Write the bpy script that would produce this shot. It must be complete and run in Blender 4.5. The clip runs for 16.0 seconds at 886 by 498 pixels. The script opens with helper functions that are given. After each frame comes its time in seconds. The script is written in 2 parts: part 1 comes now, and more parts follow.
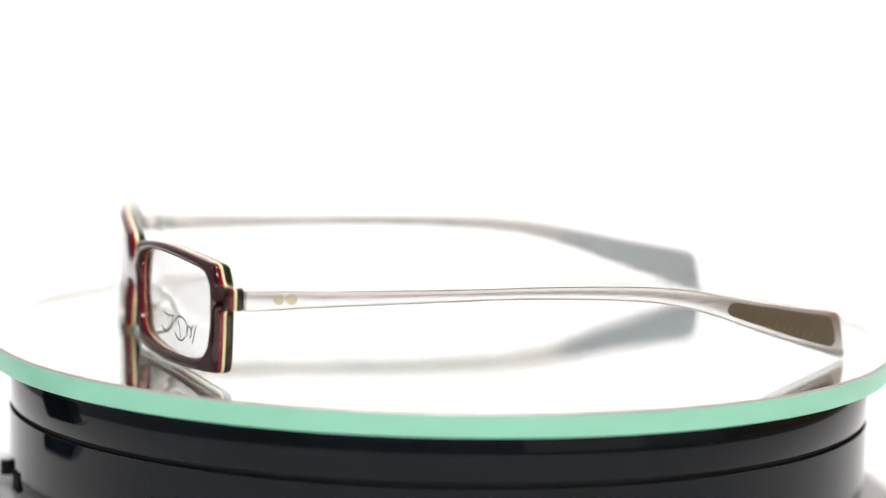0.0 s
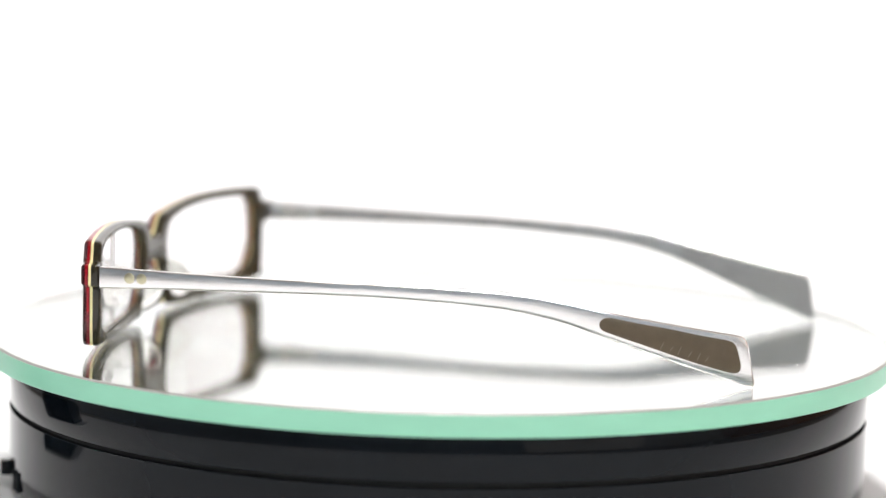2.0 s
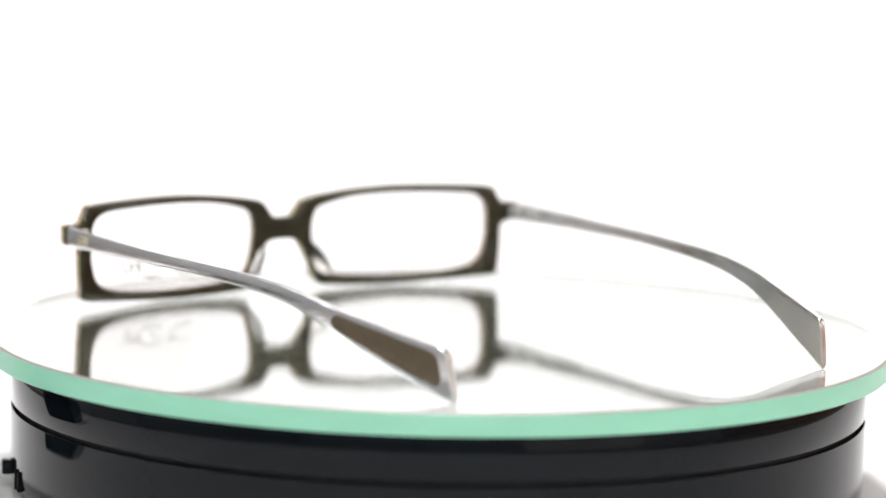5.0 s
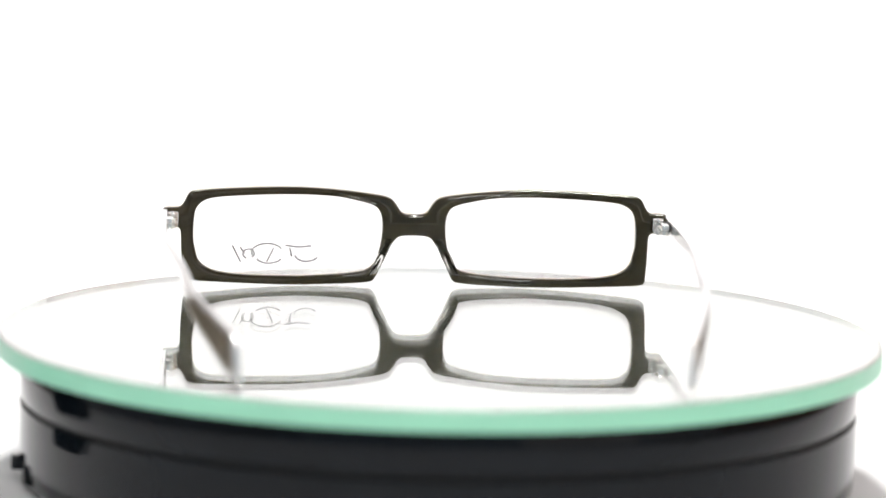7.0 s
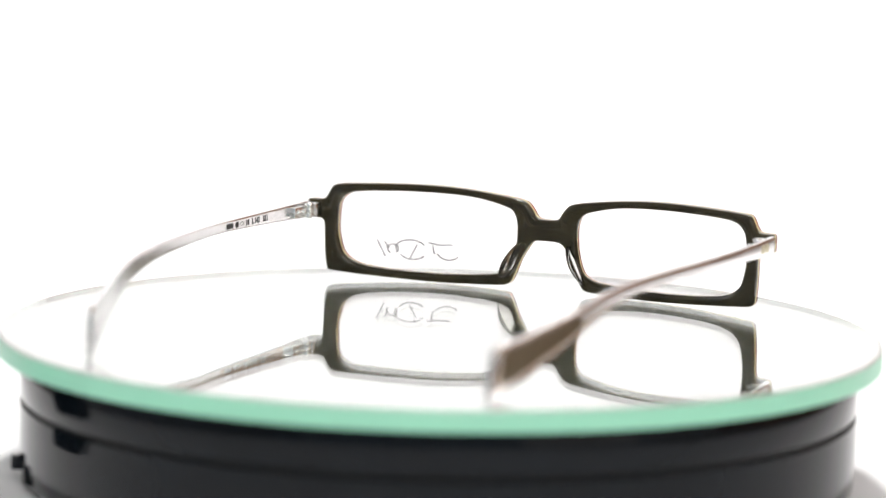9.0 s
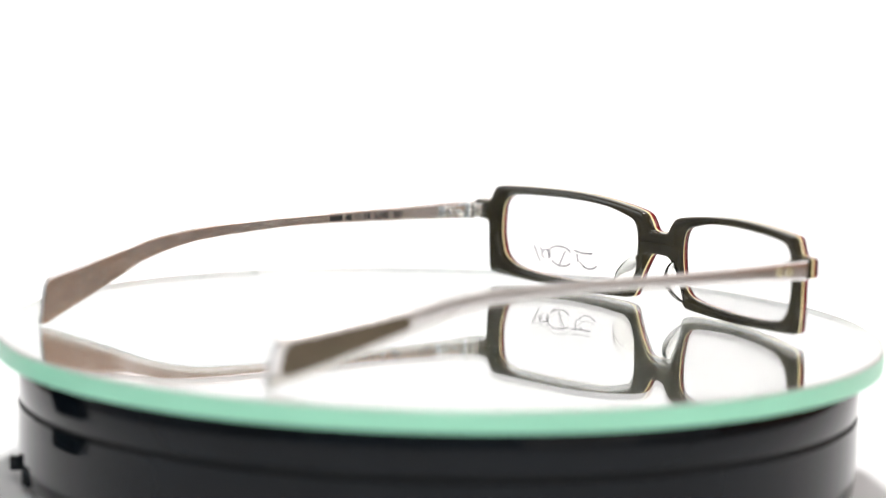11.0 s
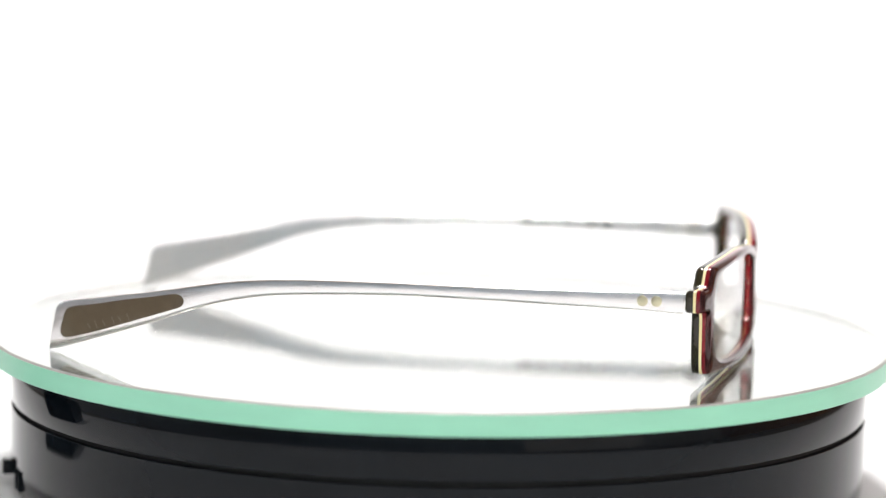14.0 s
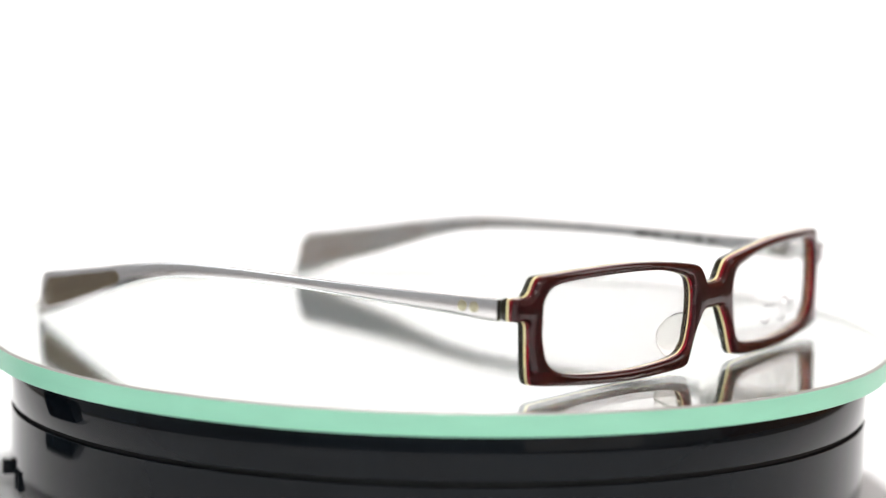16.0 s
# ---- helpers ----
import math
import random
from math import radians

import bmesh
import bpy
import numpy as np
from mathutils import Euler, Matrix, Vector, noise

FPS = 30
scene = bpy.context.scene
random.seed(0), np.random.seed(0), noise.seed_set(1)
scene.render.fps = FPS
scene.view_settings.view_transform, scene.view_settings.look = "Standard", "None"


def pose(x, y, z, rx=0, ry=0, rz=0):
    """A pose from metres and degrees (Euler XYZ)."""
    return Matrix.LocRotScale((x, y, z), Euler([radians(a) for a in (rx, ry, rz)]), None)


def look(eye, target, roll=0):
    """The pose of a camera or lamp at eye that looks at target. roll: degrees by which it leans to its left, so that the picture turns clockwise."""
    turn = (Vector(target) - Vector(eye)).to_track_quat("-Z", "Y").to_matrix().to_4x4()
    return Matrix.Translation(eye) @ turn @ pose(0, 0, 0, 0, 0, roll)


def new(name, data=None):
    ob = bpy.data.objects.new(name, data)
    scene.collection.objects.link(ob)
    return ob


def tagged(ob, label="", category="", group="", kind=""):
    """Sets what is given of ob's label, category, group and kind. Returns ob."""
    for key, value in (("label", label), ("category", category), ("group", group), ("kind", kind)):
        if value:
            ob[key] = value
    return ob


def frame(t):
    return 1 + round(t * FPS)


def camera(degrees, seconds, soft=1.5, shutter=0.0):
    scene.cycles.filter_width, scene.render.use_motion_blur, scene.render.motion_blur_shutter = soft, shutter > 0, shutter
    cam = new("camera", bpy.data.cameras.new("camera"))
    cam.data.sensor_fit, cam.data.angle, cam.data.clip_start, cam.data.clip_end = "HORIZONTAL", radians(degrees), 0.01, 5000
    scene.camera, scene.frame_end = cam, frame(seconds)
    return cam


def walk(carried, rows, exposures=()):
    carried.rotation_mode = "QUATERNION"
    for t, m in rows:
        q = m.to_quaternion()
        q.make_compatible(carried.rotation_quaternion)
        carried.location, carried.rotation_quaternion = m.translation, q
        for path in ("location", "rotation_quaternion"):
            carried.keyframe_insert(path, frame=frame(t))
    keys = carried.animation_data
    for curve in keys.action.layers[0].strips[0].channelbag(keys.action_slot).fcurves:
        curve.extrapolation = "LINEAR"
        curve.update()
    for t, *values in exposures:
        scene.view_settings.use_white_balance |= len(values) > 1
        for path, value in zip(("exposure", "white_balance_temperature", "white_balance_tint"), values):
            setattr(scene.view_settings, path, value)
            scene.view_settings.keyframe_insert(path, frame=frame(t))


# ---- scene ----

# ------------------------------------------------------------------ camera
MM = 0.001
cam = camera(15.605, 16.0, soft=1.25)
EYE = Vector((-0.01379, -0.75096, 0.12087))
PITCH, YAW, ROLL = 0.13385, 0.01874, 1.320
AIM = Vector((math.sin(YAW) * math.cos(PITCH), math.cos(YAW) * math.cos(PITCH), -math.sin(PITCH)))


def stand(back):
    eye = EYE - AIM * back
    return look(eye, eye + AIM, ROLL)


walk(cam, [(0.0, stand(0.0)), (4.2, stand(0.0)), (4.8, stand(0.0)), (5.7, stand(0.018)), (6.3, stand(0.018)), (9.2, stand(0.018)),
           (11.3, stand(0.0153)), (13.1, stand(0.0153)), (13.2, stand(0.0130)), (13.3, stand(0.0035)), (13.4, stand(0.003)), (16.0, stand(0.003))])

# the focus is pulled from the near temple to the front and back again
focus = new("focus_point")
focus.empty_display_size = 0.01
cam.data.dof.use_dof = True
cam.data.dof.focus_object = focus
cam.data.dof.aperture_fstop = 8.1


def focus_pose(d):
    return Matrix.Translation(EYE + AIM * d)


FOCUS = [(0.0, focus_pose(0.700)), (4.2, focus_pose(0.700)), (4.8, focus_pose(0.705)), (5.7, focus_pose(0.805)), (6.3, focus_pose(0.81)), (9.2, focus_pose(0.81)),
         (11.3, focus_pose(0.80)), (13.1, focus_pose(0.80)), (13.2, focus_pose(0.785)), (13.3, focus_pose(0.705)), (13.4, focus_pose(0.70)), (16.0, focus_pose(0.70))]

SPIN = -14.405      # degrees a second


def turn_rows(z=0.0):
    return [(i / 10, pose(0, 0, z, 0, 0, SPIN * (i / 10 - 7.2))) for i in range(161)]


# ------------------------------------------------------------------ light
world = bpy.data.worlds.new("world")
scene.world = world
world.use_nodes = True
world.node_tree.nodes["Background"].inputs[0].default_value = (0.95, 0.97, 1.0, 1)
world.node_tree.nodes["Background"].inputs[1].default_value = 0.05
scene.view_settings.exposure = 0.0


def softbox(name, eye, target, w, h, watts, colour=(1, 1, 1)):
    lamp = bpy.data.lights.new(name, "AREA")
    lamp.shape, lamp.size, lamp.size_y, lamp.energy, lamp.color = "RECTANGLE", w, h, watts, colour
    ob = new(name, lamp)
    ob.matrix_world = look(eye, target)
    return ob


softbox("overhead_softbox", (0, 0.22, 1.15), (0, 0.20, 0), 0.16, 0.10, 13.5, (1.0, 0.985, 0.97))
softbox("front_softbox", (0.05, -1.40, 1.05), (0, 0, 0), 0.42, 0.28, 10.0, (1.0, 0.98, 0.96))
# unseen warm fill, added so the temples mirror a bright corner
softbox("corner_fill", (0.95, -1.20, 0.42), (0, 0, 0.2), 1.0, 0.9, 2.0, (1.0, 0.95, 0.90))
softbox("backdrop_softbox_left", (-1.0, 0.10, 0.60), (-0.05, 0.75, 0.22), 0.4, 0.7, 2.3, (0.95, 0.98, 1.0))
softbox("backdrop_softbox_right", (1.0, 0.10, 0.60), (0.05, 0.75, 0.22), 0.4, 0.7, 2.3, (0.98, 0.98, 1.0))


# ------------------------------------------------------------------ materials
def mat(name, colour, rough=0.5, metal=0.0, ior=1.5, transmission=0.0, coat=0.0, specular=0.5, vary=0.0, scale=200, bump=0.0, bump_scale=800,
        stretch=(1, 1, 1), rough_vary=0.0):
    m = bpy.data.materials.new(name)
    m.use_nodes = True
    nt = m.node_tree
    b = nt.nodes["Principled BSDF"]
    b.inputs["Base Color"].default_value = (*colour, 1)
    b.inputs["Roughness"].default_value = rough
    b.inputs["Metallic"].default_value = metal
    b.inputs["IOR"].default_value = ior
    b.inputs["Transmission Weight"].default_value = transmission
    b.inputs["Coat Weight"].default_value = coat
    b.inputs["Coat Roughness"].default_value = 0.05
    b.inputs["Specular IOR Level"].default_value = specular
    if vary or bump or rough_vary:
        tc = nt.nodes.new("ShaderNodeTexCoord")
        mp = nt.nodes.new("ShaderNodeMapping")
        mp.inputs["Scale"].default_value = stretch
        nt.links.new(tc.outputs["Object"], mp.inputs["Vector"])
    if vary or rough_vary:
        n = nt.nodes.new("ShaderNodeTexNoise")
        n.inputs["Scale"].default_value, n.inputs["Detail"].default_value = scale, 6
        nt.links.new(mp.outputs[0], n.inputs["Vector"])
    if vary:
        r = nt.nodes.new("ShaderNodeValToRGB")
        r.color_ramp.elements[0].position, r.color_ramp.elements[1].position = 0.3, 0.7
        r.color_ramp.elements[0].color = (*[v * (1 - vary) for v in colour], 1)
        r.color_ramp.elements[1].color = (*[min(1, v * (1 + vary)) for v in colour], 1)
        nt.links.new(n.outputs["Fac"], r.inputs["Fac"])
        nt.links.new(r.outputs["Color"], b.inputs["Base Color"])
    if rough_vary:
        q = nt.nodes.new("ShaderNodeMapRange")
        q.inputs["From Min"].default_value, q.inputs["From Max"].default_value = 0.3, 0.7
        q.inputs["To Min"].default_value, q.inputs["To Max"].default_value = max(0, rough - rough_vary), rough + rough_vary
        nt.links.new(n.outputs["Fac"], q.inputs["Value"])
        nt.links.new(q.outputs[0], b.inputs["Roughness"])
    if bump:
        n2 = nt.nodes.new("ShaderNodeTexNoise")
        n2.inputs["Scale"].default_value, n2.inputs["Detail"].default_value = bump_scale, 4
        nt.links.new(mp.outputs[0], n2.inputs["Vector"])
        bp = nt.nodes.new("ShaderNodeBump")
        bp.inputs["Strength"].default_value, bp.inputs["Distance"].default_value = bump, 0.0002
        nt.links.new(n2.outputs["Fac"], bp.inputs["Height"])
        nt.links.new(bp.outputs["Normal"], b.inputs["Normal"])
    return m


PAPER = mat("white_paper", (0.86, 0.86, 0.87), 0.75, vary=0.015, scale=6, bump=0.05, bump_scale=300)
ROOM = mat("room_paint", (0.80, 0.75, 0.70), 0.8, vary=0.06, scale=1.5, bump=0.05, bump_scale=60)
FLOOR = mat("room_floor", (0.20, 0.15, 0.11), 0.5, vary=0.25, scale=4, stretch=(1, 8, 1))
TABLE = mat("table_wood", (0.12, 0.095, 0.075), 0.45, vary=0.3, scale=5, stretch=(1, 9, 1), bump=0.1, bump_scale=90)
# brown, slate and cool tones added on unseen walls as reflections in the temples
BROWN_REFLECTED = mat("brown_reflected", (0.42, 0.21, 0.105), 0.6, vary=0.2, scale=3, stretch=(1, 1, 8))
SLATE = mat("slate_reflected", (0.50, 0.53, 0.56), 0.8, vary=0.08, scale=1.5, bump=0.05, bump_scale=60)
COOL = mat("cool_reflected", (0.68, 0.79, 0.88), 0.8, vary=0.06, scale=1.5, bump=0.05, bump_scale=60)
BLACK = mat("black_plastic", (0.004, 0.006, 0.0085), 0.045, specular=0.17, vary=0.2, scale=40, rough_vary=0.015)
GROOVE = mat("groove_black", (0.004, 0.004, 0.004), 0.7)
GLASS = mat("clear_glass", (0.985, 1.0, 0.992), 0.0, ior=1.5, transmission=1.0)


def veiled(m):
    """A thin pale film over a clear material, painting the haze over its reflections."""
    nt = m.node_tree
    out = nt.nodes["Material Output"]
    mix, haze_veil = nt.nodes.new("ShaderNodeMixShader"), nt.nodes.new("ShaderNodeBsdfDiffuse")
    n, q = nt.nodes.new("ShaderNodeTexNoise"), nt.nodes.new("ShaderNodeMapRange")
    tc = nt.nodes.new("ShaderNodeTexCoord")
    haze_veil.inputs["Color"].default_value = (0.84, 0.85, 0.70, 1)
    n.inputs["Scale"].default_value, n.inputs["Detail"].default_value = 55, 8
    q.inputs["From Min"].default_value, q.inputs["From Max"].default_value = 0.3, 0.7
    q.inputs["To Min"].default_value, q.inputs["To Max"].default_value = 0.006, 0.018
    nt.links.new(tc.outputs["Object"], n.inputs["Vector"])
    nt.links.new(n.outputs["Fac"], q.inputs["Value"])
    nt.links.new(q.outputs[0], mix.inputs["Fac"])
    nt.links.new(nt.nodes["Principled BSDF"].outputs[0], mix.inputs[1])
    nt.links.new(haze_veil.outputs[0], mix.inputs[2])
    nt.links.new(mix.outputs[0], out.inputs["Surface"])


veiled(GLASS)
MIRROR = mat("silvering", (0.93, 0.945, 0.935), 0.0, metal=1.0)
EDGE = mat("ground_glass_edge", (0.315, 0.70, 0.505), 0.35, vary=0.04, scale=60, stretch=(1, 1, 4), bump=0.1, bump_scale=900)
SEAM = mat("seamed_arris", (0.36, 0.35, 0.33), 0.4, vary=0.08, scale=300)
BURGUNDY = mat("burgundy_acetate", (0.085, 0.0045, 0.008), 0.03, transmission=0.75, vary=0.35, scale=160, stretch=(1, 1, 2))
# the burgundy again, its backlit edge glow put into a brighter red
RED_GLOW = mat("burgundy_edge_glow", (0.42, 0.008, 0.018), 0.05, transmission=0.55, vary=0.2, scale=160)
CREAM = mat("cream_acetate", (0.82, 0.74, 0.40), 0.25, vary=0.05, scale=200)
OLIVE = mat("olive_acetate", (0.032, 0.026, 0.012), 0.035, transmission=0.35, vary=0.5, scale=130, stretch=(1, 1, 2))
ALU = mat("polished_aluminium", (0.88, 0.87, 0.87), 0.19, metal=1.0, vary=0.05, scale=400, stretch=(4, 0.25, 4), rough_vary=0.05,
          bump=0.02, bump_scale=1500)
STEEL = mat("hinge_steel", (0.80, 0.80, 0.78), 0.18, metal=1.0, vary=0.06, scale=900)
RIVET = mat("rivet_brass", (0.66, 0.62, 0.44), 0.32, metal=1.0, vary=0.08, scale=900)
TAUPE = mat("taupe_inlay", (0.110, 0.080, 0.048), 0.36, vary=0.10, scale=350, bump=0.08, bump_scale=2500)
TAUPE_PRINT = mat("taupe_print", (0.22, 0.17, 0.12), 0.45)
LENS = mat("demo_lens", (0.965, 0.96, 0.96), 0.0, ior=1.42, transmission=1.0)
PAD = mat("clear_acetate", (0.93, 0.925, 0.89), 0.03, ior=1.22, transmission=1.0)
PRINT = mat("grey_print", (0.22, 0.22, 0.23), 0.6)
INK = mat("black_ink", (0.02, 0.02, 0.02), 0.6)


# ------------------------------------------------------------------ mesh helpers
def part(name, bm, material, parent=None, label="", smooth=35):
    me = bpy.data.meshes.new(name)
    bmesh.ops.recalc_face_normals(bm, faces=bm.faces[:])
    if smooth:
        lim = radians(smooth)
        for f in bm.faces:
            f.smooth = True
        for e in bm.edges:
            if len(e.link_faces) == 2 and e.calc_face_angle(0) > lim:
                e.smooth = False
    bm.to_mesh(me)
    bm.free()
    me.materials.append(material)
    ob = new(name, me)
    if parent:
        ob.parent = parent
    if label:
        ob["label"] = label
    return ob


def empty(name):
    ob = new(name)
    ob.empty_display_size = 0.02
    return ob


def box(bm, x0, x1, y0, y1, z0, z1, bevel=0.0, segs=2):
    r = bmesh.ops.create_cube(bm, size=1.0)
    for v in r["verts"]:
        v.co = Vector(((x0 + x1) / 2 + v.co.x * (x1 - x0), (y0 + y1) / 2 + v.co.y * (y1 - y0), (z0 + z1) / 2 + v.co.z * (z1 - z0)))
    if bevel:
        edges = list({e for v in r["verts"] for e in v.link_edges})
        bmesh.ops.bevel(bm, geom=edges, offset=bevel, segments=segs, profile=0.5, affect="EDGES")


def lathe(bm, profile, n=192, closed=False):
    """Rings of (radius, height) round z; a radius of 0 closes to a point."""
    rings = []
    for r, z in profile:
        if r < 1e-9:
            rings.append([bm.verts.new((0, 0, z))])
        else:
            rings.append([bm.verts.new((r * math.cos(2 * math.pi * k / n), r * math.sin(2 * math.pi * k / n), z)) for k in range(n)])
    pairs = list(zip(rings, rings[1:]))
    if closed:
        pairs.append((rings[-1], rings[0]))
    for a, b in pairs:
        for k in range(n):
            j = (k + 1) % n
            if len(a) == 1:
                bm.faces.new((a[0], b[k], b[j]))
            elif len(b) == 1:
                bm.faces.new((a[k], a[j], b[0]))
            else:
                bm.faces.new((a[k], a[j], b[j], b[k]))


def rod(bm, p, q, r, n=14, chamfer=0.0):
    p, q = Vector(p), Vector(q)
    d = q - p
    m = Matrix.Translation((p + q) / 2) @ d.to_track_quat("Z", "Y").to_matrix().to_4x4()
    res = bmesh.ops.create_cone(bm, cap_ends=True, segments=n, radius1=r, radius2=r, depth=d.length, matrix=m)
    if chamfer:
        caps = [f for f in {f for v in res["verts"] for f in v.link_faces} if len(f.verts) > 4]
        bmesh.ops.bevel(bm, geom=list({e for f in caps for e in f.edges}), offset=chamfer, segments=2, profile=0.5, affect="EDGES")


def round_poly(pts, step=0.8):
    """A closed Catmull-Rom curve through pts, or straight runs where a point is given twice, sampled about every step."""
    out, n = [], len(pts)
    for i in range(n):
        p0, p1, p2, p3 = (Vector(pts[(i + k) % n]) for k in (-1, 0, 1, 2))
        L = (p2 - p1).length
        if L < 1e-6:
            continue
        t1 = (p2 - p0) * 0.5
        t2 = (p3 - p1) * 0.5
        # keep tangents no longer than the run
        t1 *= min(1, L / max(t1.length, 1e-9))
        t2 *= min(1, L / max(t2.length, 1e-9))
        k = max(1, int(math.ceil(L / step)))
        for s in range(k):
            u = s / k
            h00, h10, h01, h11 = 2 * u**3 - 3 * u**2 + 1, u**3 - 2 * u**2 + u, -2 * u**3 + 3 * u**2, u**3 - u**2
            out.append(p1 * h00 + t1 * h10 + p2 * h01 + t2 * h11)
    return out


def inset(pts, d):
    """The closed 2D line moved by d to its left."""
    n, out = len(pts), []
    for i in range(n):
        t = (pts[(i + 1) % n] - pts[i - 1])
        if t.length < 1e-9:
            t = Vector((1, 0))
        t.normalize()
        out.append(pts[i] + Vector((-t.y, t.x)) * d)
    return out


def area2(pts):
    return sum(pts[i - 1].x * pts[i].y - pts[i].x * pts[i - 1].y for i in range(len(pts)))


# ------------------------------------------------------------------ the set round the turntable
TABLE_Z = -0.0360


def build_set():
    # one sweep of white paper: table, curve, upright
    prof = [(-0.60, 0.0), (0.0, 0.0), (0.40, 0.0)]
    for k in range(1, 13):
        a = radians(90 * k / 12)
        prof.append((0.40 + 0.35 * math.sin(a), 0.35 - 0.35 * math.cos(a)))
    prof += [(0.75, 1.0), (0.75, 1.75)]
    bm = bmesh.new()
    rows = []
    for off in (0.0, -0.0006):
        for x, askew in ((-0.28, 0.04), (0.30, 0.28)):
            rows.append([bm.verts.new((x + askew * y, y - off * (1 if z > 0.34 else 0), z + TABLE_Z + off)) for y, z in prof])
    for a, b in ((0, 1), (2, 3), (0, 2), (1, 3)):
        for k in range(len(prof) - 1):
            bm.faces.new((rows[a][k], rows[a][k + 1], rows[b][k + 1], rows[b][k]))
    for k in (0, -1):
        bm.faces.new((rows[0][k], rows[1][k], rows[3][k], rows[2][k]))
    tagged(part("backdrop", bm, PAPER, smooth=60), "seamless white paper sweep behind the turntable", "backdrop", kind="structure")

    table = empty("studio_table")
    table.location = (0, 0, -0.80)
    tagged(table, "brown wooden table under the white paper sweep", "table")
    bm = bmesh.new()
    box(bm, -0.42, 1.0, -0.64, 0.74, 0.80 + TABLE_Z - 0.0306, 0.80 + TABLE_Z - 0.0008, 0.003)
    part("tabletop", bm, TABLE, table)
    for x in (-0.36, 0.94):
        for y in (-0.58, 0.68):
            bm = bmesh.new()
            box(bm, x - 0.025, x + 0.025, y - 0.025, y + 0.025, 0.0, 0.80 + TABLE_Z - 0.0307, 0.002)
            part("leg", bm, TABLE, table)

    # the unseen room that closes the place, walls toned for what the temples mirror
    X, Y0, Y1, Z0, Z1 = 1.25, -1.65, 1.3, -0.80, 1.7
    for name, x0, x1, y0, y1, z0, z1, m, lab in (
            ("floor", -X, X, Y0, Y1, Z0 - 0.1, Z0, FLOOR, "dark brown room floor"),
            ("ceiling", -X, X, Y0, Y1, Z1, Z1 + 0.1, ROOM, "plain room ceiling"),
            ("wall_west", -X - 0.1, -X, Y0, Y1, Z0, Z1, SLATE, "unseen cool grey wall added for the temples to reflect"),
            ("wall_east", X, X + 0.1, Y0, -0.35, Z0, Z1, ROOM, "plain off-white room wall"),
            ("wall_panelled", X, X + 0.1, -0.35, Y1, Z0, Z1, BROWN_REFLECTED, "unseen brown wall added for the temples to reflect"),
            ("wall_south", -X, 0.60, Y0 - 0.1, Y0, Z0, Z1, COOL, "unseen cool grey wall added for the temples to reflect"),
            ("wall_south_2", 0.60, X, Y0 - 0.1, Y0, Z0, Z1, ROOM, "plain off-white room wall"),
            ("wall_north", -X, X, Y1, Y1 + 0.1, Z0, Z1, ROOM, "plain off-white room wall")):
        bm = bmesh.new()
        box(bm, x0, x1, y0, y1, z0, z1)
        tagged(part(name, bm, m, smooth=0), lab, name.split("_")[0], kind="structure")


build_set()


# ------------------------------------------------------------------ turntable
TOP = 0.30 * MM          # upper face of the glass
R_DISC = 105.75 * MM
UNDER = -4.82 * MM


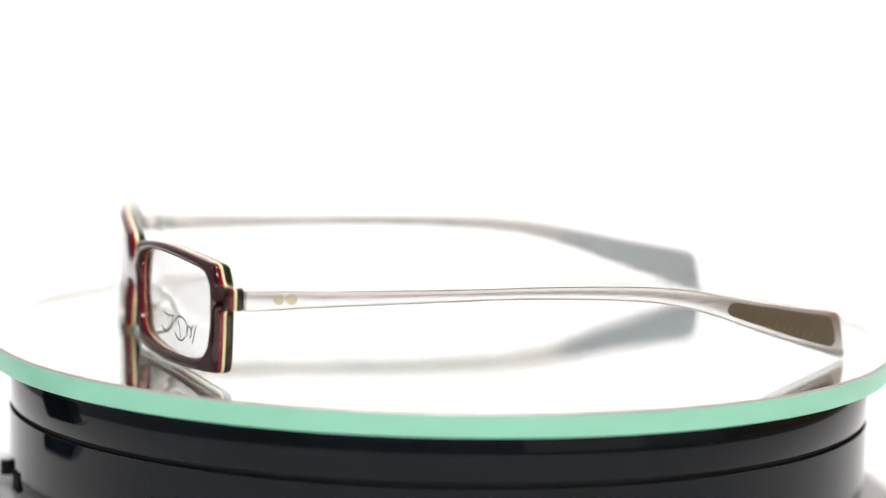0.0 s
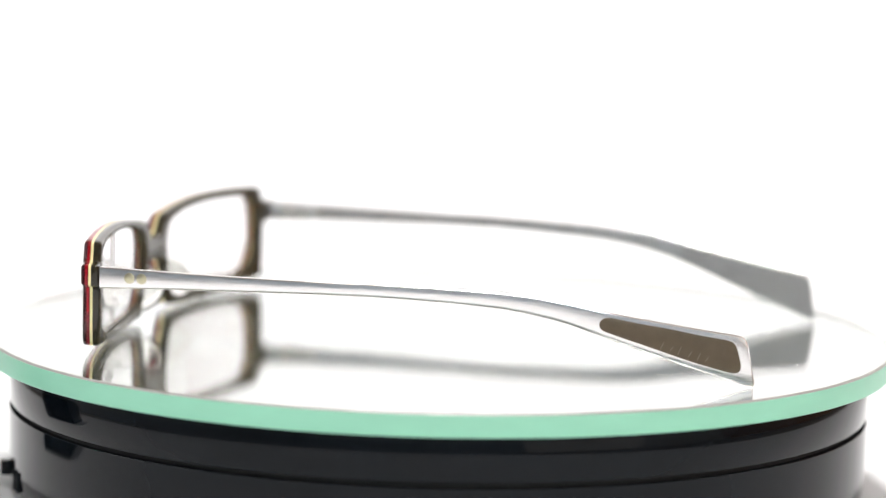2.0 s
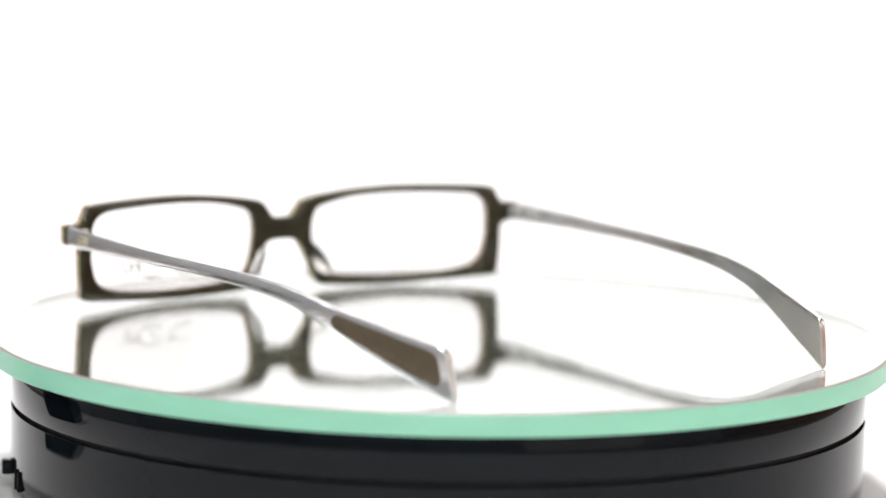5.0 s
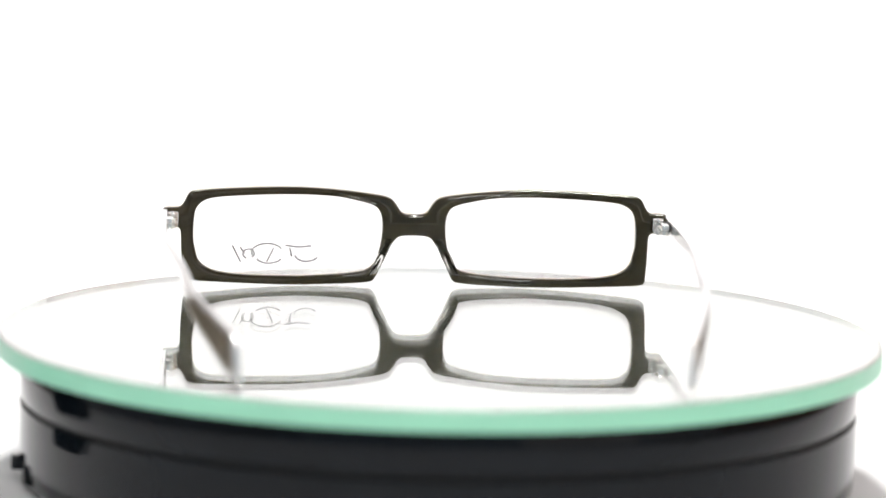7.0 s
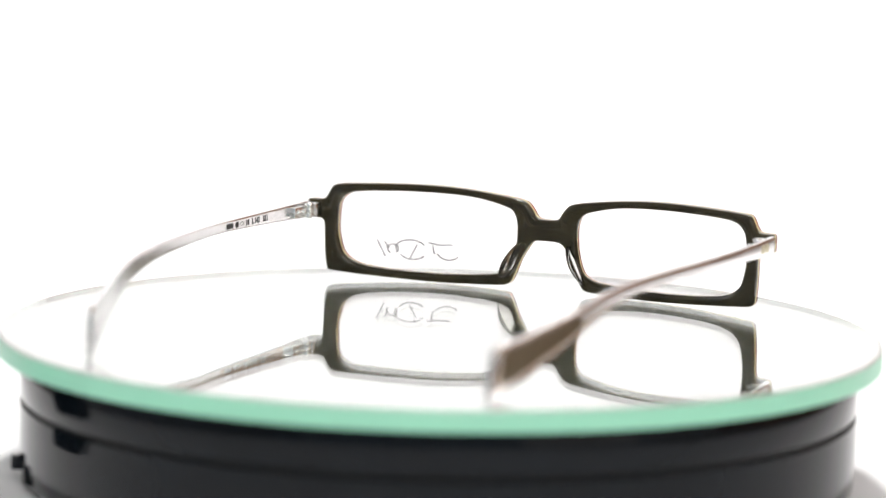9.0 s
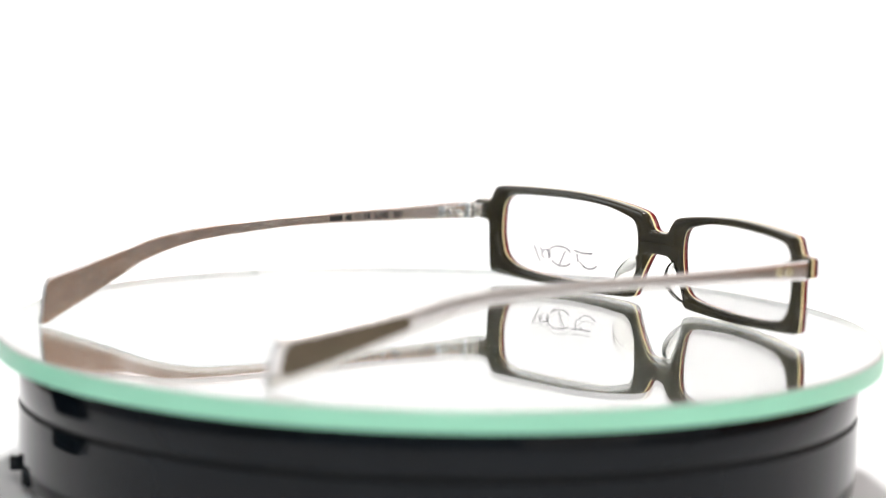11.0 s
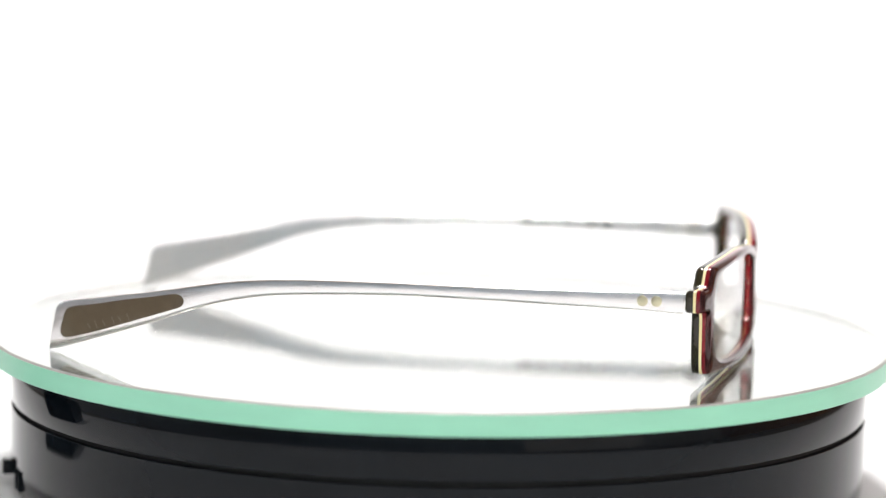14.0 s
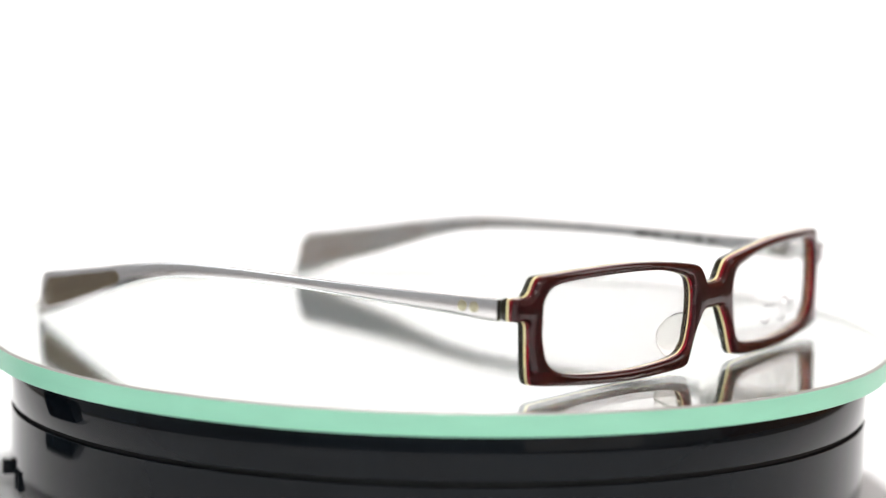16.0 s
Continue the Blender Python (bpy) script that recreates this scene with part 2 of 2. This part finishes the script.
def build_turntable():
    base = empty("turntable_base")
    base.location = (0, 0, TABLE_Z)
    tagged(base, "glossy black plastic turntable base on white paper", "turntable")
    dz = -TABLE_Z

    def z(v):
        return v * MM + dz

    bm = bmesh.new()
    lathe(bm, [(0, z(-5.0)), (98.8 * MM, z(-5.0)), (99.8 * MM, z(-5.3)), (100.3 * MM, z(-6.2)), (100.3 * MM, z(-15.0)), (100.1 * MM, z(-15.3)),
               (99.0 * MM, z(-15.3)), (0, z(-15.3))])
    part("upper_ring", bm, BLACK, base)
    bm = bmesh.new()
    lathe(bm, [(0, z(-15.3)), (98.9 * MM, z(-15.3)), (98.9 * MM, z(-16.4)), (0, z(-16.4))])
    part("groove", bm, GROOVE, base, "dark recessed seam")
    bm = bmesh.new()
    lathe(bm, [(0, z(-16.4)), (100.25 * MM, z(-16.4)), (100.35 * MM, z(-16.5)), (100.35 * MM, z(-30)), (100.1 * MM, z(-33.5)),
               (99.0 * MM, z(-35.2)), (97.5 * MM, z(-35.95)), (0, z(-35.95))])
    part("body", bm, BLACK, base)
    bm = bmesh.new()
    lathe(bm, [(0, z(-4.86)), (40 * MM, z(-4.86)), (40 * MM, z(-5.0)), (0, z(-5.0))], 64)
    part("spindle_plate", bm, BLACK, base)
    # push switch low on the side, with a ribbed slot beside it
    def on_side(bm, name, deg, zz, label=""):
        a = radians(deg)
        o = part(name, bm, BLACK, base, label)
        o.matrix_basis = Matrix.Translation((100.2 * MM * math.cos(a), 100.2 * MM * math.sin(a), z(zz))) @ pose(0, 0, 0, 0, 0, deg)

    bm = bmesh.new()
    box(bm, -1.5 * MM, 2.3 * MM, -1.9 * MM, 1.9 * MM, -1.7 * MM, 1.7 * MM, 0.45 * MM)
    on_side(bm, "switch", 190.0, -30.6, "small black push switch")
    for deg in (196.6, 198.6):
        bm = bmesh.new()
        box(bm, -0.8 * MM, 0.75 * MM, -0.22 * MM, 0.22 * MM, -2.4 * MM, 2.3 * MM, 0.15 * MM)
        on_side(bm, "rib", deg, -31.3)

    disc = empty("mirror_disc")
    tagged(disc, "round mirror with a pale green ground glass edge", "mirror")
    ri = R_DISC - 0.60 * MM
    bm = bmesh.new()
    lathe(bm, [(0, TOP), (ri - 0.01 * MM, TOP), (ri - 0.01 * MM, UNDER + 0.12 * MM), (0, UNDER + 0.12 * MM)], 256)
    g = part("glass_sheet", bm, GLASS, disc, "clear float glass sheet")
    g.visible_shadow = False
    bm = bmesh.new()
    lathe(bm, [(0, UNDER + 0.08 * MM), (ri, UNDER + 0.08 * MM), (ri, UNDER), (0, UNDER)], 256)
    part("silvering", bm, MIRROR, disc, "silvered mirror backing")
    bm = bmesh.new()
    lathe(bm, [(ri, UNDER), (R_DISC - 0.3 * MM, UNDER), (R_DISC, UNDER + 0.3 * MM), (R_DISC, TOP - 0.47 * MM), (R_DISC - 0.05 * MM, TOP - 0.42 * MM),
               (ri, TOP - 0.42 * MM)], 256, closed=True)
    part("rim", bm, EDGE, disc, "pale green ground edge")
    bm = bmesh.new()
    lathe(bm, [(R_DISC - 0.05 * MM, TOP - 0.41 * MM), (ri, TOP), (ri, TOP - 0.41 * MM)], 256, closed=True)
    part("arris", bm, SEAM, disc, "grey seamed upper arris")
    return disc


DISC = build_turntable()


def build_dark_box():
    """An unseen black box beside the turntable, added for the dark shape in the gloss of its side."""
    ad = empty("reflected_dark_box")
    ad.location = (-0.164, -0.016, TABLE_Z + 0.0001)
    tagged(ad, "unseen black box on white paper, added for its reflection", "adapter")
    bm = bmesh.new()
    box(bm, -16 * MM, 16 * MM, -15 * MM, 15 * MM, 0, 27 * MM, 2 * MM, 3)
    part("body", bm, BLACK, ad)
    bm = bmesh.new()
    box(bm, -14 * MM, 14 * MM, -13 * MM, 13 * MM, 27 * MM, 31 * MM, 1 * MM)
    part("lid", bm, BLACK, ad)


build_dark_box()

# ------------------------------------------------------------------ eyeglasses
SHIFT_X, SHIFT_Z = -2.6, -0.12
OUTER = [(0, 19.35), (2.2, 19.45), (3.4, 20.0), (4.5, 21.7), (6.2, 23.5), (9.5, 24.4), (20, 25.7), (31, 26.4), (44, 26.3), (57, 25.7),
         (58.7, 25.0), (60.1, 22.4), (61.2, 21.5), (64.8, 21.4), (65.3, 21.0), (65.3, 16.9), (64.8, 16.5), (61.6, 16.2), (60.8, 15.3),
         (60.5, 8), (60.0, 3.4), (58.8, 2.4), (46, 1.35), (32, 0.72), (20, 0.9), (12, 1.35), (10.3, 2.1), (8.9, 5.0), (7.4, 8.5),
         (5.0, 12.4), (4.0, 13.3), (2.5, 13.65), (0, 13.7)]
OPENING = [(57.5, 13.5), (57.1, 20.1), (55.4, 22.6), (52.4, 23.7), (42, 24.3), (30, 24.4), (20, 23.8), (12.4, 22.2), (9.7, 21.0),
           (8.5, 18.5), (8.3, 14.8), (8.9, 10.3), (10.4, 6.2), (13.3, 4.4), (19.4, 3.6), (30, 3.1), (41.6, 3.4), (49, 4.1), (53.2, 5.2),
           (56.0, 7.4), (57.1, 10.8)]


def wrap(x):
    """How far the back of the front lies from the axis, in mm."""
    return 69.5 - 0.0022 * x * x


def to_scene(v):
    return Vector((v[0] + SHIFT_X, v[1], v[2] + SHIFT_Z)) * MM


def oriented(pts, ccw):
    return pts if (area2(pts) > 0) == ccw else pts[::-1]


def slab(bm, contours, rings, caps=(True, True)):
    """Walls along every contour through rings of (inset, depth), and filled ends; then bent to the wrap of the front. In mm."""
    ends = [[], []]
    for pts in contours:
        loops = []
        for d, y in rings:
            loops.append([bm.verts.new((p.x, y, p.y)) for p in inset(pts, d)])
        n = len(pts)
        for a, b in zip(loops, loops[1:]):
            for k in range(n):
                bm.faces.new((a[k], a[(k + 1) % n], b[(k + 1) % n], b[k]))
        for e, lp in ((0, loops[0]), (1, loops[-1])):
            ends[e] += [bm.edges.get((lp[k], lp[(k + 1) % n])) for k in range(n)]
    for e in (0, 1):
        if caps[e]:
            bmesh.ops.triangle_fill(bm, edges=ends[e], use_beauty=True, use_dissolve=False, normal=(0, 1, 0))
    for v in bm.verts:
        v.co = to_scene((v.co.x, v.co.y + wrap(v.co.x), v.co.z))


def lens_strips(bm, pts):
    """A curved pane in upright strips inside the outline."""
    cx, cz = sum(q.x for q in pts) / len(pts), 14.0
    up = sorted((q.x, q.y) for q in pts if q.y >= cz)
    dn = sorted((q.x, q.y) for q in pts if q.y < cz)
    x0, x1 = min(q.x for q in pts) + 0.02, max(q.x for q in pts) - 0.02
    cols = []
    for k in range(61):
        x = cx + (x1 - x0) / 2 * -math.cos(math.pi * k / 60) + (x0 + x1) / 2 - cx
        zt = float(np.interp(x, [u[0] for u in up], [u[1] for u in up]))
        zb = float(np.interp(x, [u[0] for u in dn], [u[1] for u in dn]))
        cols.append([bm.verts.new(to_scene((x, wrap(x) + y, z))) for y, z in ((1.5, zb), (1.5, zt), (2.7, zt), (2.7, zb))])
    for a, b in zip(cols, cols[1:]):
        for k in range(4):
            bm.faces.new((a[k], a[(k + 1) % 4], b[(k + 1) % 4], b[k]))
    bm.faces.new(cols[0])
    bm.faces.new(cols[-1])


def smooth_table(pts):
    """Values along the temple, softened at the joints of the runs."""
    pts = sorted(pts)
    ys = np.arange(-100, 75.01, 0.5)
    v = np.interp(ys, [p[0] for p in pts], [p[1] for p in pts])
    for _ in range(3):
        e = np.concatenate([np.full(8, v[0]), v, np.full(8, v[-1])])
        v = np.convolve(e, np.ones(17) / 17, "valid")
    return lambda y: float(np.interp(y, ys, v))


TOP_EDGE = smooth_table([(75, 21.4), (60, 21.1), (46, 20.8), (34, 20.6), (22, 20.5), (10, 20.4), (-2, 20.4), (-14, 20.2), (-26, 19.9), (-32, 19.5),
                         (-38.6, 18.9), (-45, 17.9), (-51, 16.6), (-57, 15.4), (-64, 14.3), (-70, 13.1), (-77, 12.1), (-100, 8.6)])
LOW_EDGE = smooth_table([(75, 16.0), (60, 16.3), (46, 16.9), (34, 17.1), (22, 17.4), (10, 17.6), (-2, 17.6), (-14, 17.1), (-26, 16.5), (-32.5, 15.9),
                         (-38.7, 14.7), (-45, 13.2), (-51.2, 10.9), (-57.6, 8.4), (-64, 6.15), (-70.4, 4.1), (-76.5, 2.0), (-82, 0.25), (-100, -5.6)])
LEFT_X = smooth_table([(-100, -40.6), (-82, -46.6), (-79, -47.9), (-50.8, -57.2), (12, -64.4), (35, -65.1), (52, -65.3), (75, -65.3)])
RIGHT_X = smooth_table([(-100, 46.4), (-82, 52.6), (-79, 53.6), (-50.6, 60.2), (12, 65.2), (35, 65.9), (52, 66.0), (75, 65.4)])
THICK = 1.3
BULGE = 0.12


def temple_bar(name, side, parent):
    """One aluminium temple: a rounded bar that widens to the tip."""
    fx = RIGHT_X if side > 0 else LEFT_X
    rails = [(y, TOP_EDGE(y), y, LOW_EDGE(y)) for y in np.linspace(60.0, -77.0, 90)]
    rails += [(-78.3, TOP_EDGE(-78.3) - 0.05, -80.3, LOW_EDGE(-80.3)), (-79.3, 11.45, -81.3, 0.70), (-79.9, 10.9, -81.75, 0.52),
              (-80.3, 10.2, -81.95, 0.85)]
    bm = bmesh.new()
    loops = []
    for yt, zt, yb, zb in rails:
        h = zt - zb
        r = min(0.42, h * 0.2)
        sec = []
        for cx, cz, a0 in ((THICK / 2 - r, h - r, 0), (-THICK / 2 + r, h - r, 90), (-THICK / 2 + r, r, 180), (THICK / 2 - r, r, 270)):
            for k in range(5):
                a = radians(a0 + 22.5 * k)
                sec.append((cx + r * math.cos(a), cz + r * math.sin(a)))
            if a0 in (90, 270):
                for k in range(1, 8):
                    w = k / 8
                    sec.append((cx - r if a0 == 90 else cx + r, (h - r) * (1 - w) + r * w if a0 == 90 else r * (1 - w) + (h - r) * w))
        sec = [(sx + math.copysign(BULGE * (1 - (2 * sz / h - 1) ** 2), sx) if side * sx > 0 else sx, sz) for sx, sz in sec]
        loop = []
        for sx, sz in sec:
            u = sz / h
            y = yb + (yt - yb) * u
            loop.append(bm.verts.new(to_scene((fx(y) - side * THICK / 2 + sx, y, zb + sz))))
        loops.append(loop)
    n = len(loops[0])
    for a, b in zip(loops, loops[1:]):
        for k in range(n):
            bm.faces.new((a[k], a[(k + 1) % n], b[(k + 1) % n], b[k]))
    bm.faces.new(loops[0])
    bm.faces.new(loops[-1])
    return part(name, bm, ALU, parent, "polished aluminium temple", smooth=50)


def on_temple(side, y, z, out):
    fx = RIGHT_X if side > 0 else LEFT_X
    if out > -THICK:
        lo, hi = LOW_EDGE(y), TOP_EDGE(y)
        out += BULGE * max(0.0, 1 - (2 * (z - lo) / (hi - lo) - 1) ** 2)
    return to_scene((fx(y) + side * out, y, z))


def inlay(side, parent):
    pts = [Vector(p) for p in ((-49.9, 13.8), (-50.6, 15.0), (-52.2, 15.3), (-58, 14.2), (-64, 13.15), (-70, 11.9), (-76.0, 10.8), (-77.4, 10.3), (-78.2, 9.3),
                               (-79.2, 5.4), (-79.0, 4.1), (-77.9, 3.6), (-76.5, 3.85), (-70.3, 5.65), (-64, 7.8), (-58, 9.9), (-51.9, 12.0), (-50.5, 12.6))]
    pts = oriented(round_poly(pts, 1.0), True)
    bm = bmesh.new()
    loops = [[bm.verts.new(on_temple(side, p.x, p.y, o)) for p in inset(pts, d)] for d, o in ((0, -0.25), (0, 0.06), (0.12, 0.14))]
    n = len(pts)
    for a, b in zip(loops, loops[1:]):
        for k in range(n):
            bm.faces.new((a[k], a[(k + 1) % n], b[(k + 1) % n], b[k]))
    for lp in (loops[0], loops[-1]):
        bmesh.ops.triangle_fill(bm, edges=[bm.edges.get((lp[k], lp[(k + 1) % n])) for k in range(n)], use_beauty=True, use_dissolve=False)
    return part("inlay", bm, TAUPE, parent, "matt taupe brown inlay")


def ribbon(bm, pts, width, place):
    """A flat stroke of that width along 2D points; place(u, v) puts it on its surface."""
    pts = [Vector(p) for p in pts]
    L, R = [], []
    for i, p in enumerate(pts):
        t = (pts[min(i + 1, len(pts) - 1)] - pts[max(i - 1, 0)]).normalized()
        nrm = Vector((-t.y, t.x)) * width / 2
        L.append(bm.verts.new(place(*(p + nrm))))
        R.append(bm.verts.new(place(*(p - nrm))))
    for i in range(len(pts) - 1):
        bm.faces.new((L[i], L[i + 1], R[i + 1], R[i]))


def arc(cx, cy, rx, ry, a0, a1, n=14):
    return [(cx + rx * math.cos(radians(a0 + (a1 - a0) * k / n)), cy + ry * math.sin(radians(a0 + (a1 - a0) * k / n))) for k in range(n + 1)]


def lettering(text, size, m, parent, label):
    cu = bpy.data.curves.new("lettering", "FONT")
    cu.body, cu.size, cu.resolution_u, cu.offset = text, size, 2, 0.00011
    tmp = new("lettering", cu)
    bpy.context.view_layer.update()
    me = bpy.data.meshes.new_from_object(tmp.evaluated_get(bpy.context.evaluated_depsgraph_get()))
    bpy.data.objects.remove(tmp)
    me.materials.append(INK)
    ob = new("size_mark", me)
    ob.parent = parent
    ob.matrix_basis = m
    ob["label"] = label
    return ob


def nose_pad(side, parent):
    """A clear fin moulded on the nose side of the rim, D-shaped in profile and thin at its free edge."""
    bm = bmesh.new()
    loops = []
    for k in range(25):
        s = k / 24
        z = 3.2 + 9.8 * s
        mid = float(np.interp(z, (2.4, 5.0, 8.5, 12.4, 14.0), (11.2, 9.9, 8.3, 6.3, 5.9)))
        reach = 0.3 + 5.0 * math.sin(math.pi * s) ** 0.55
        thick = 0.25 + 0.95 * math.sin(math.pi * s) ** 0.6
        loop = []
        for m in range(18):
            a = math.pi * (m / 17)
            u, h = math.sin(a) ** 0.8, math.cos(a) * thick
            loop.append(bm.verts.new(to_scene((side * (mid + 1.3 * u * u + h), wrap(mid) + 0.5 - (reach + 0.5) * u, z))))
        loops.append(loop)
    for a, b in zip(loops, loops[1:]):
        for k in range(18):
            bm.faces.new((a[k], a[(k + 1) % 18], b[(k + 1) % 18], b[k]))
    bm.faces.new(loops[0])
    bm.faces.new(loops[-1])
    return part("nose_pad", bm, PAD, parent, "clear acetate nose pad", smooth=60)


def build_glasses():
    gl = empty("eyeglasses")
    tagged(gl, "rectangular burgundy eyeglasses with aluminium temples on a mirror", "eyeglasses")
    half = [Vector(p) for p in OUTER]
    outer = oriented(round_poly(half + [Vector((-p.x, p.y)) for p in reversed(half[1:-1])], 0.8), True)
    open_r = oriented(round_poly([Vector(p) for p in OPENING], 0.8), False)
    open_l = oriented([Vector((-p.x, p.y)) for p in open_r], False)
    contours = [outer, open_l, open_r]
    b, y, f = 1.9, 2.5, 4.3
    r = 0.95

    def quarter(y0, y1):
        return [(r * (1 - math.cos(radians(a))), y0 + (y1 - y0) * math.sin(radians(a))) for a in (0, 22.5, 45, 67.5, 90)]

    bm = bmesh.new()
    slab(bm, contours, list(reversed(quarter(r, 0.0))) + [(0, b)], (True, False))
    part("back_layer", bm, OLIVE, gl, "dark olive acetate inner layer")
    bm = bmesh.new()
    slab(bm, contours, [(0, b), (0, y)], (True, True))
    part("middle_layer", bm, CREAM, gl, "pale yellow acetate core line")
    # rear of the burgundy front, coloured brighter as if light came through
    bm = bmesh.new()
    slab(bm, contours, [(0, y + 0.003), (0, 3.3)], (True, True))
    part("edge_glow_layer", bm, RED_GLOW, gl, "burgundy acetate coloured redder for light glowing through its edge")
    bm = bmesh.new()
    slab(bm, contours, [(0, 3.303)] + quarter(f - r, f), (True, True))
    part("front_layer", bm, BURGUNDY, gl, "dark burgundy acetate front")

    for side, op in ((-1, open_l), (1, open_r)):
        bm = bmesh.new()
        lens_strips(bm, inset(oriented(op, True), -0.35))
        lens = part("lens", bm, LENS, gl, "clear demo lens")
        lens.visible_shadow = False
        if side < 0:
            # the maker's mark as plain sweeping strokes
            bm = bmesh.new()

            def glass(u, v):
                return to_scene((u, wrap(u) + 2.74, v))

            for st in (arc(-28.0, 8.8, 3.2, 2.2, 195, 330), [(-33.6, 10.9), (-30.2, 10.4), (-26.8, 10.7)], [(-32.4, 10.2), (-31.9, 7.9)],
                       arc(-38.4, 9.2, 4.0, 2.2, 20, 200, 18), arc(-37.8, 8.4, 3.6, 2.2, 205, 330, 16), [(-36.6, 10.3), (-38.4, 6.6)],
                       arc(-43.2, 8.8, 1.5, 1.2, -60, 250), [(-47.4, 11.0), (-45.2, 6.6)], [(-45.4, 10.6), (-44.2, 8.8)]):
                ribbon(bm, st, 0.44, glass)
            part("mark", bm, PRINT, lens, "grey printed strokes", smooth=0)

        nose_pad(side, gl)

        # temple and what is fixed to it
        tp = temple_bar("temple", side, gl)
        inlay(side, tp)
        bm = bmesh.new()
        for u, w in ((-62.6, 1.5), (-64.6, 0.9), (-66.2, 1.7), (-68.4, 1.2), (-70.2, 1.6), (-71.9, 1.0)):
            ribbon(bm, [(u, 9.6 - 0.3 * (-62 - u) - w / 2), (u - 0.7, 9.6 - 0.3 * (-62 - u) + w / 2)], 0.16, lambda a, b: on_temple(side, a, b, 0.17))
        part("faint_print", bm, TAUPE_PRINT, tp, "faint lighter strokes", smooth=0)
        for ry in ((53.1, 50.3) if side < 0 else (54.2, 51.2)):
            bm = bmesh.new()
            rod(bm, on_temple(side, ry, 18.95, -0.3), on_temple(side, ry, 18.95, 0.13), 1.18 * MM, 24, 0.1 * MM)
            part("rivet", bm, RIVET, tp, "pale brass rivet")
        # hinge: leaf on the front, knuckles and screw, leaf on the temple
        hx = side * 62.6
        bm = bmesh.new()
        x0, x1 = sorted((hx - side * 1.4, hx + side * 1.5))
        box(bm, (x0 + SHIFT_X) * MM, (x1 + SHIFT_X) * MM, 57.6 * MM, 61.6 * MM, (17.2 + SHIFT_Z) * MM, (20.6 + SHIFT_Z) * MM, 0.35 * MM)
        hinge = part("hinge", bm, STEEL, gl, "silvery steel hinge")
        for z0, z1 in ((16.9, 18.0), (18.1, 19.5), (19.6, 20.7)):
            bm = bmesh.new()
            rod(bm, to_scene((hx, 56.6, z0)), to_scene((hx, 56.6, z1)), 1.25 * MM, 20, 0.15 * MM)
            part("knuckle", bm, STEEL, hinge)
        bm = bmesh.new()
        rod(bm, to_scene((hx, 56.6, 16.6)), to_scene((hx, 56.6, 20.95)), 0.7 * MM, 16, 0.1 * MM)
        part("screw", bm, STEEL, hinge)
        bm = bmesh.new()
        x0, x1 = sorted((hx - side * 0.2, side * 64.3))
        box(bm, (x0 + SHIFT_X) * MM, (x1 + SHIFT_X) * MM, 48.5 * MM, 56.2 * MM, (17.4 + SHIFT_Z) * MM, (20.2 + SHIFT_Z) * MM, 0.3 * MM)
        part("leaf", bm, STEEL, hinge)
        for ry in (53.1, 50.3):
            bm = bmesh.new()
            c0 = to_scene((hx - side * 0.3, ry, 18.8))
            bmesh.ops.create_uvsphere(bm, u_segments=14, v_segments=8, radius=0.8 * MM, matrix=Matrix.Translation(c0))
            part("rivet_head", bm, STEEL, hinge, smooth=180)
        if side < 0:
            # size marks on the inside of the left temple
            tang = (on_temple(-1, 36, 18, 0) - on_temple(-1, 12, 18, 0)).normalized()
            nrm = Vector((tang.y, -tang.x, 0)).normalized()

            def mark_pose(yy, zz):
                o = on_temple(-1, yy, zz, -THICK - 0.04)
                return Matrix(((tang.x, 0, nrm.x, o.x), (tang.y, 0, nrm.y, o.y), (tang.z, 1, nrm.z, o.z), (0, 0, 0, 1)))

            for txt, yy in (("48", 17.2), ("18", 23.2), ("L.142", 26.8), ("551", 33.0)):
                lettering(txt, 2.0 * MM, mark_pose(yy, 18.2), tp, "small black size figures")
            bm = bmesh.new()

            def inside(u, v):
                return on_temple(-1, u, v, -THICK - 0.04)

            ribbon(bm, [(12.2, 18.9), (16.2, 18.9)], 1.3, inside)
            ribbon(bm, arc(21.1, 18.9, 0.95, 0.45, 0, 360, 20), 0.2, inside)
            part("size_mark", bm, INK, tp, "black bar and small oval", smooth=0)
    return gl


GLASSES = build_glasses()


def motions():
    walk(focus, FOCUS)
    walk(DISC, turn_rows())
    walk(GLASSES, turn_rows())


motions()
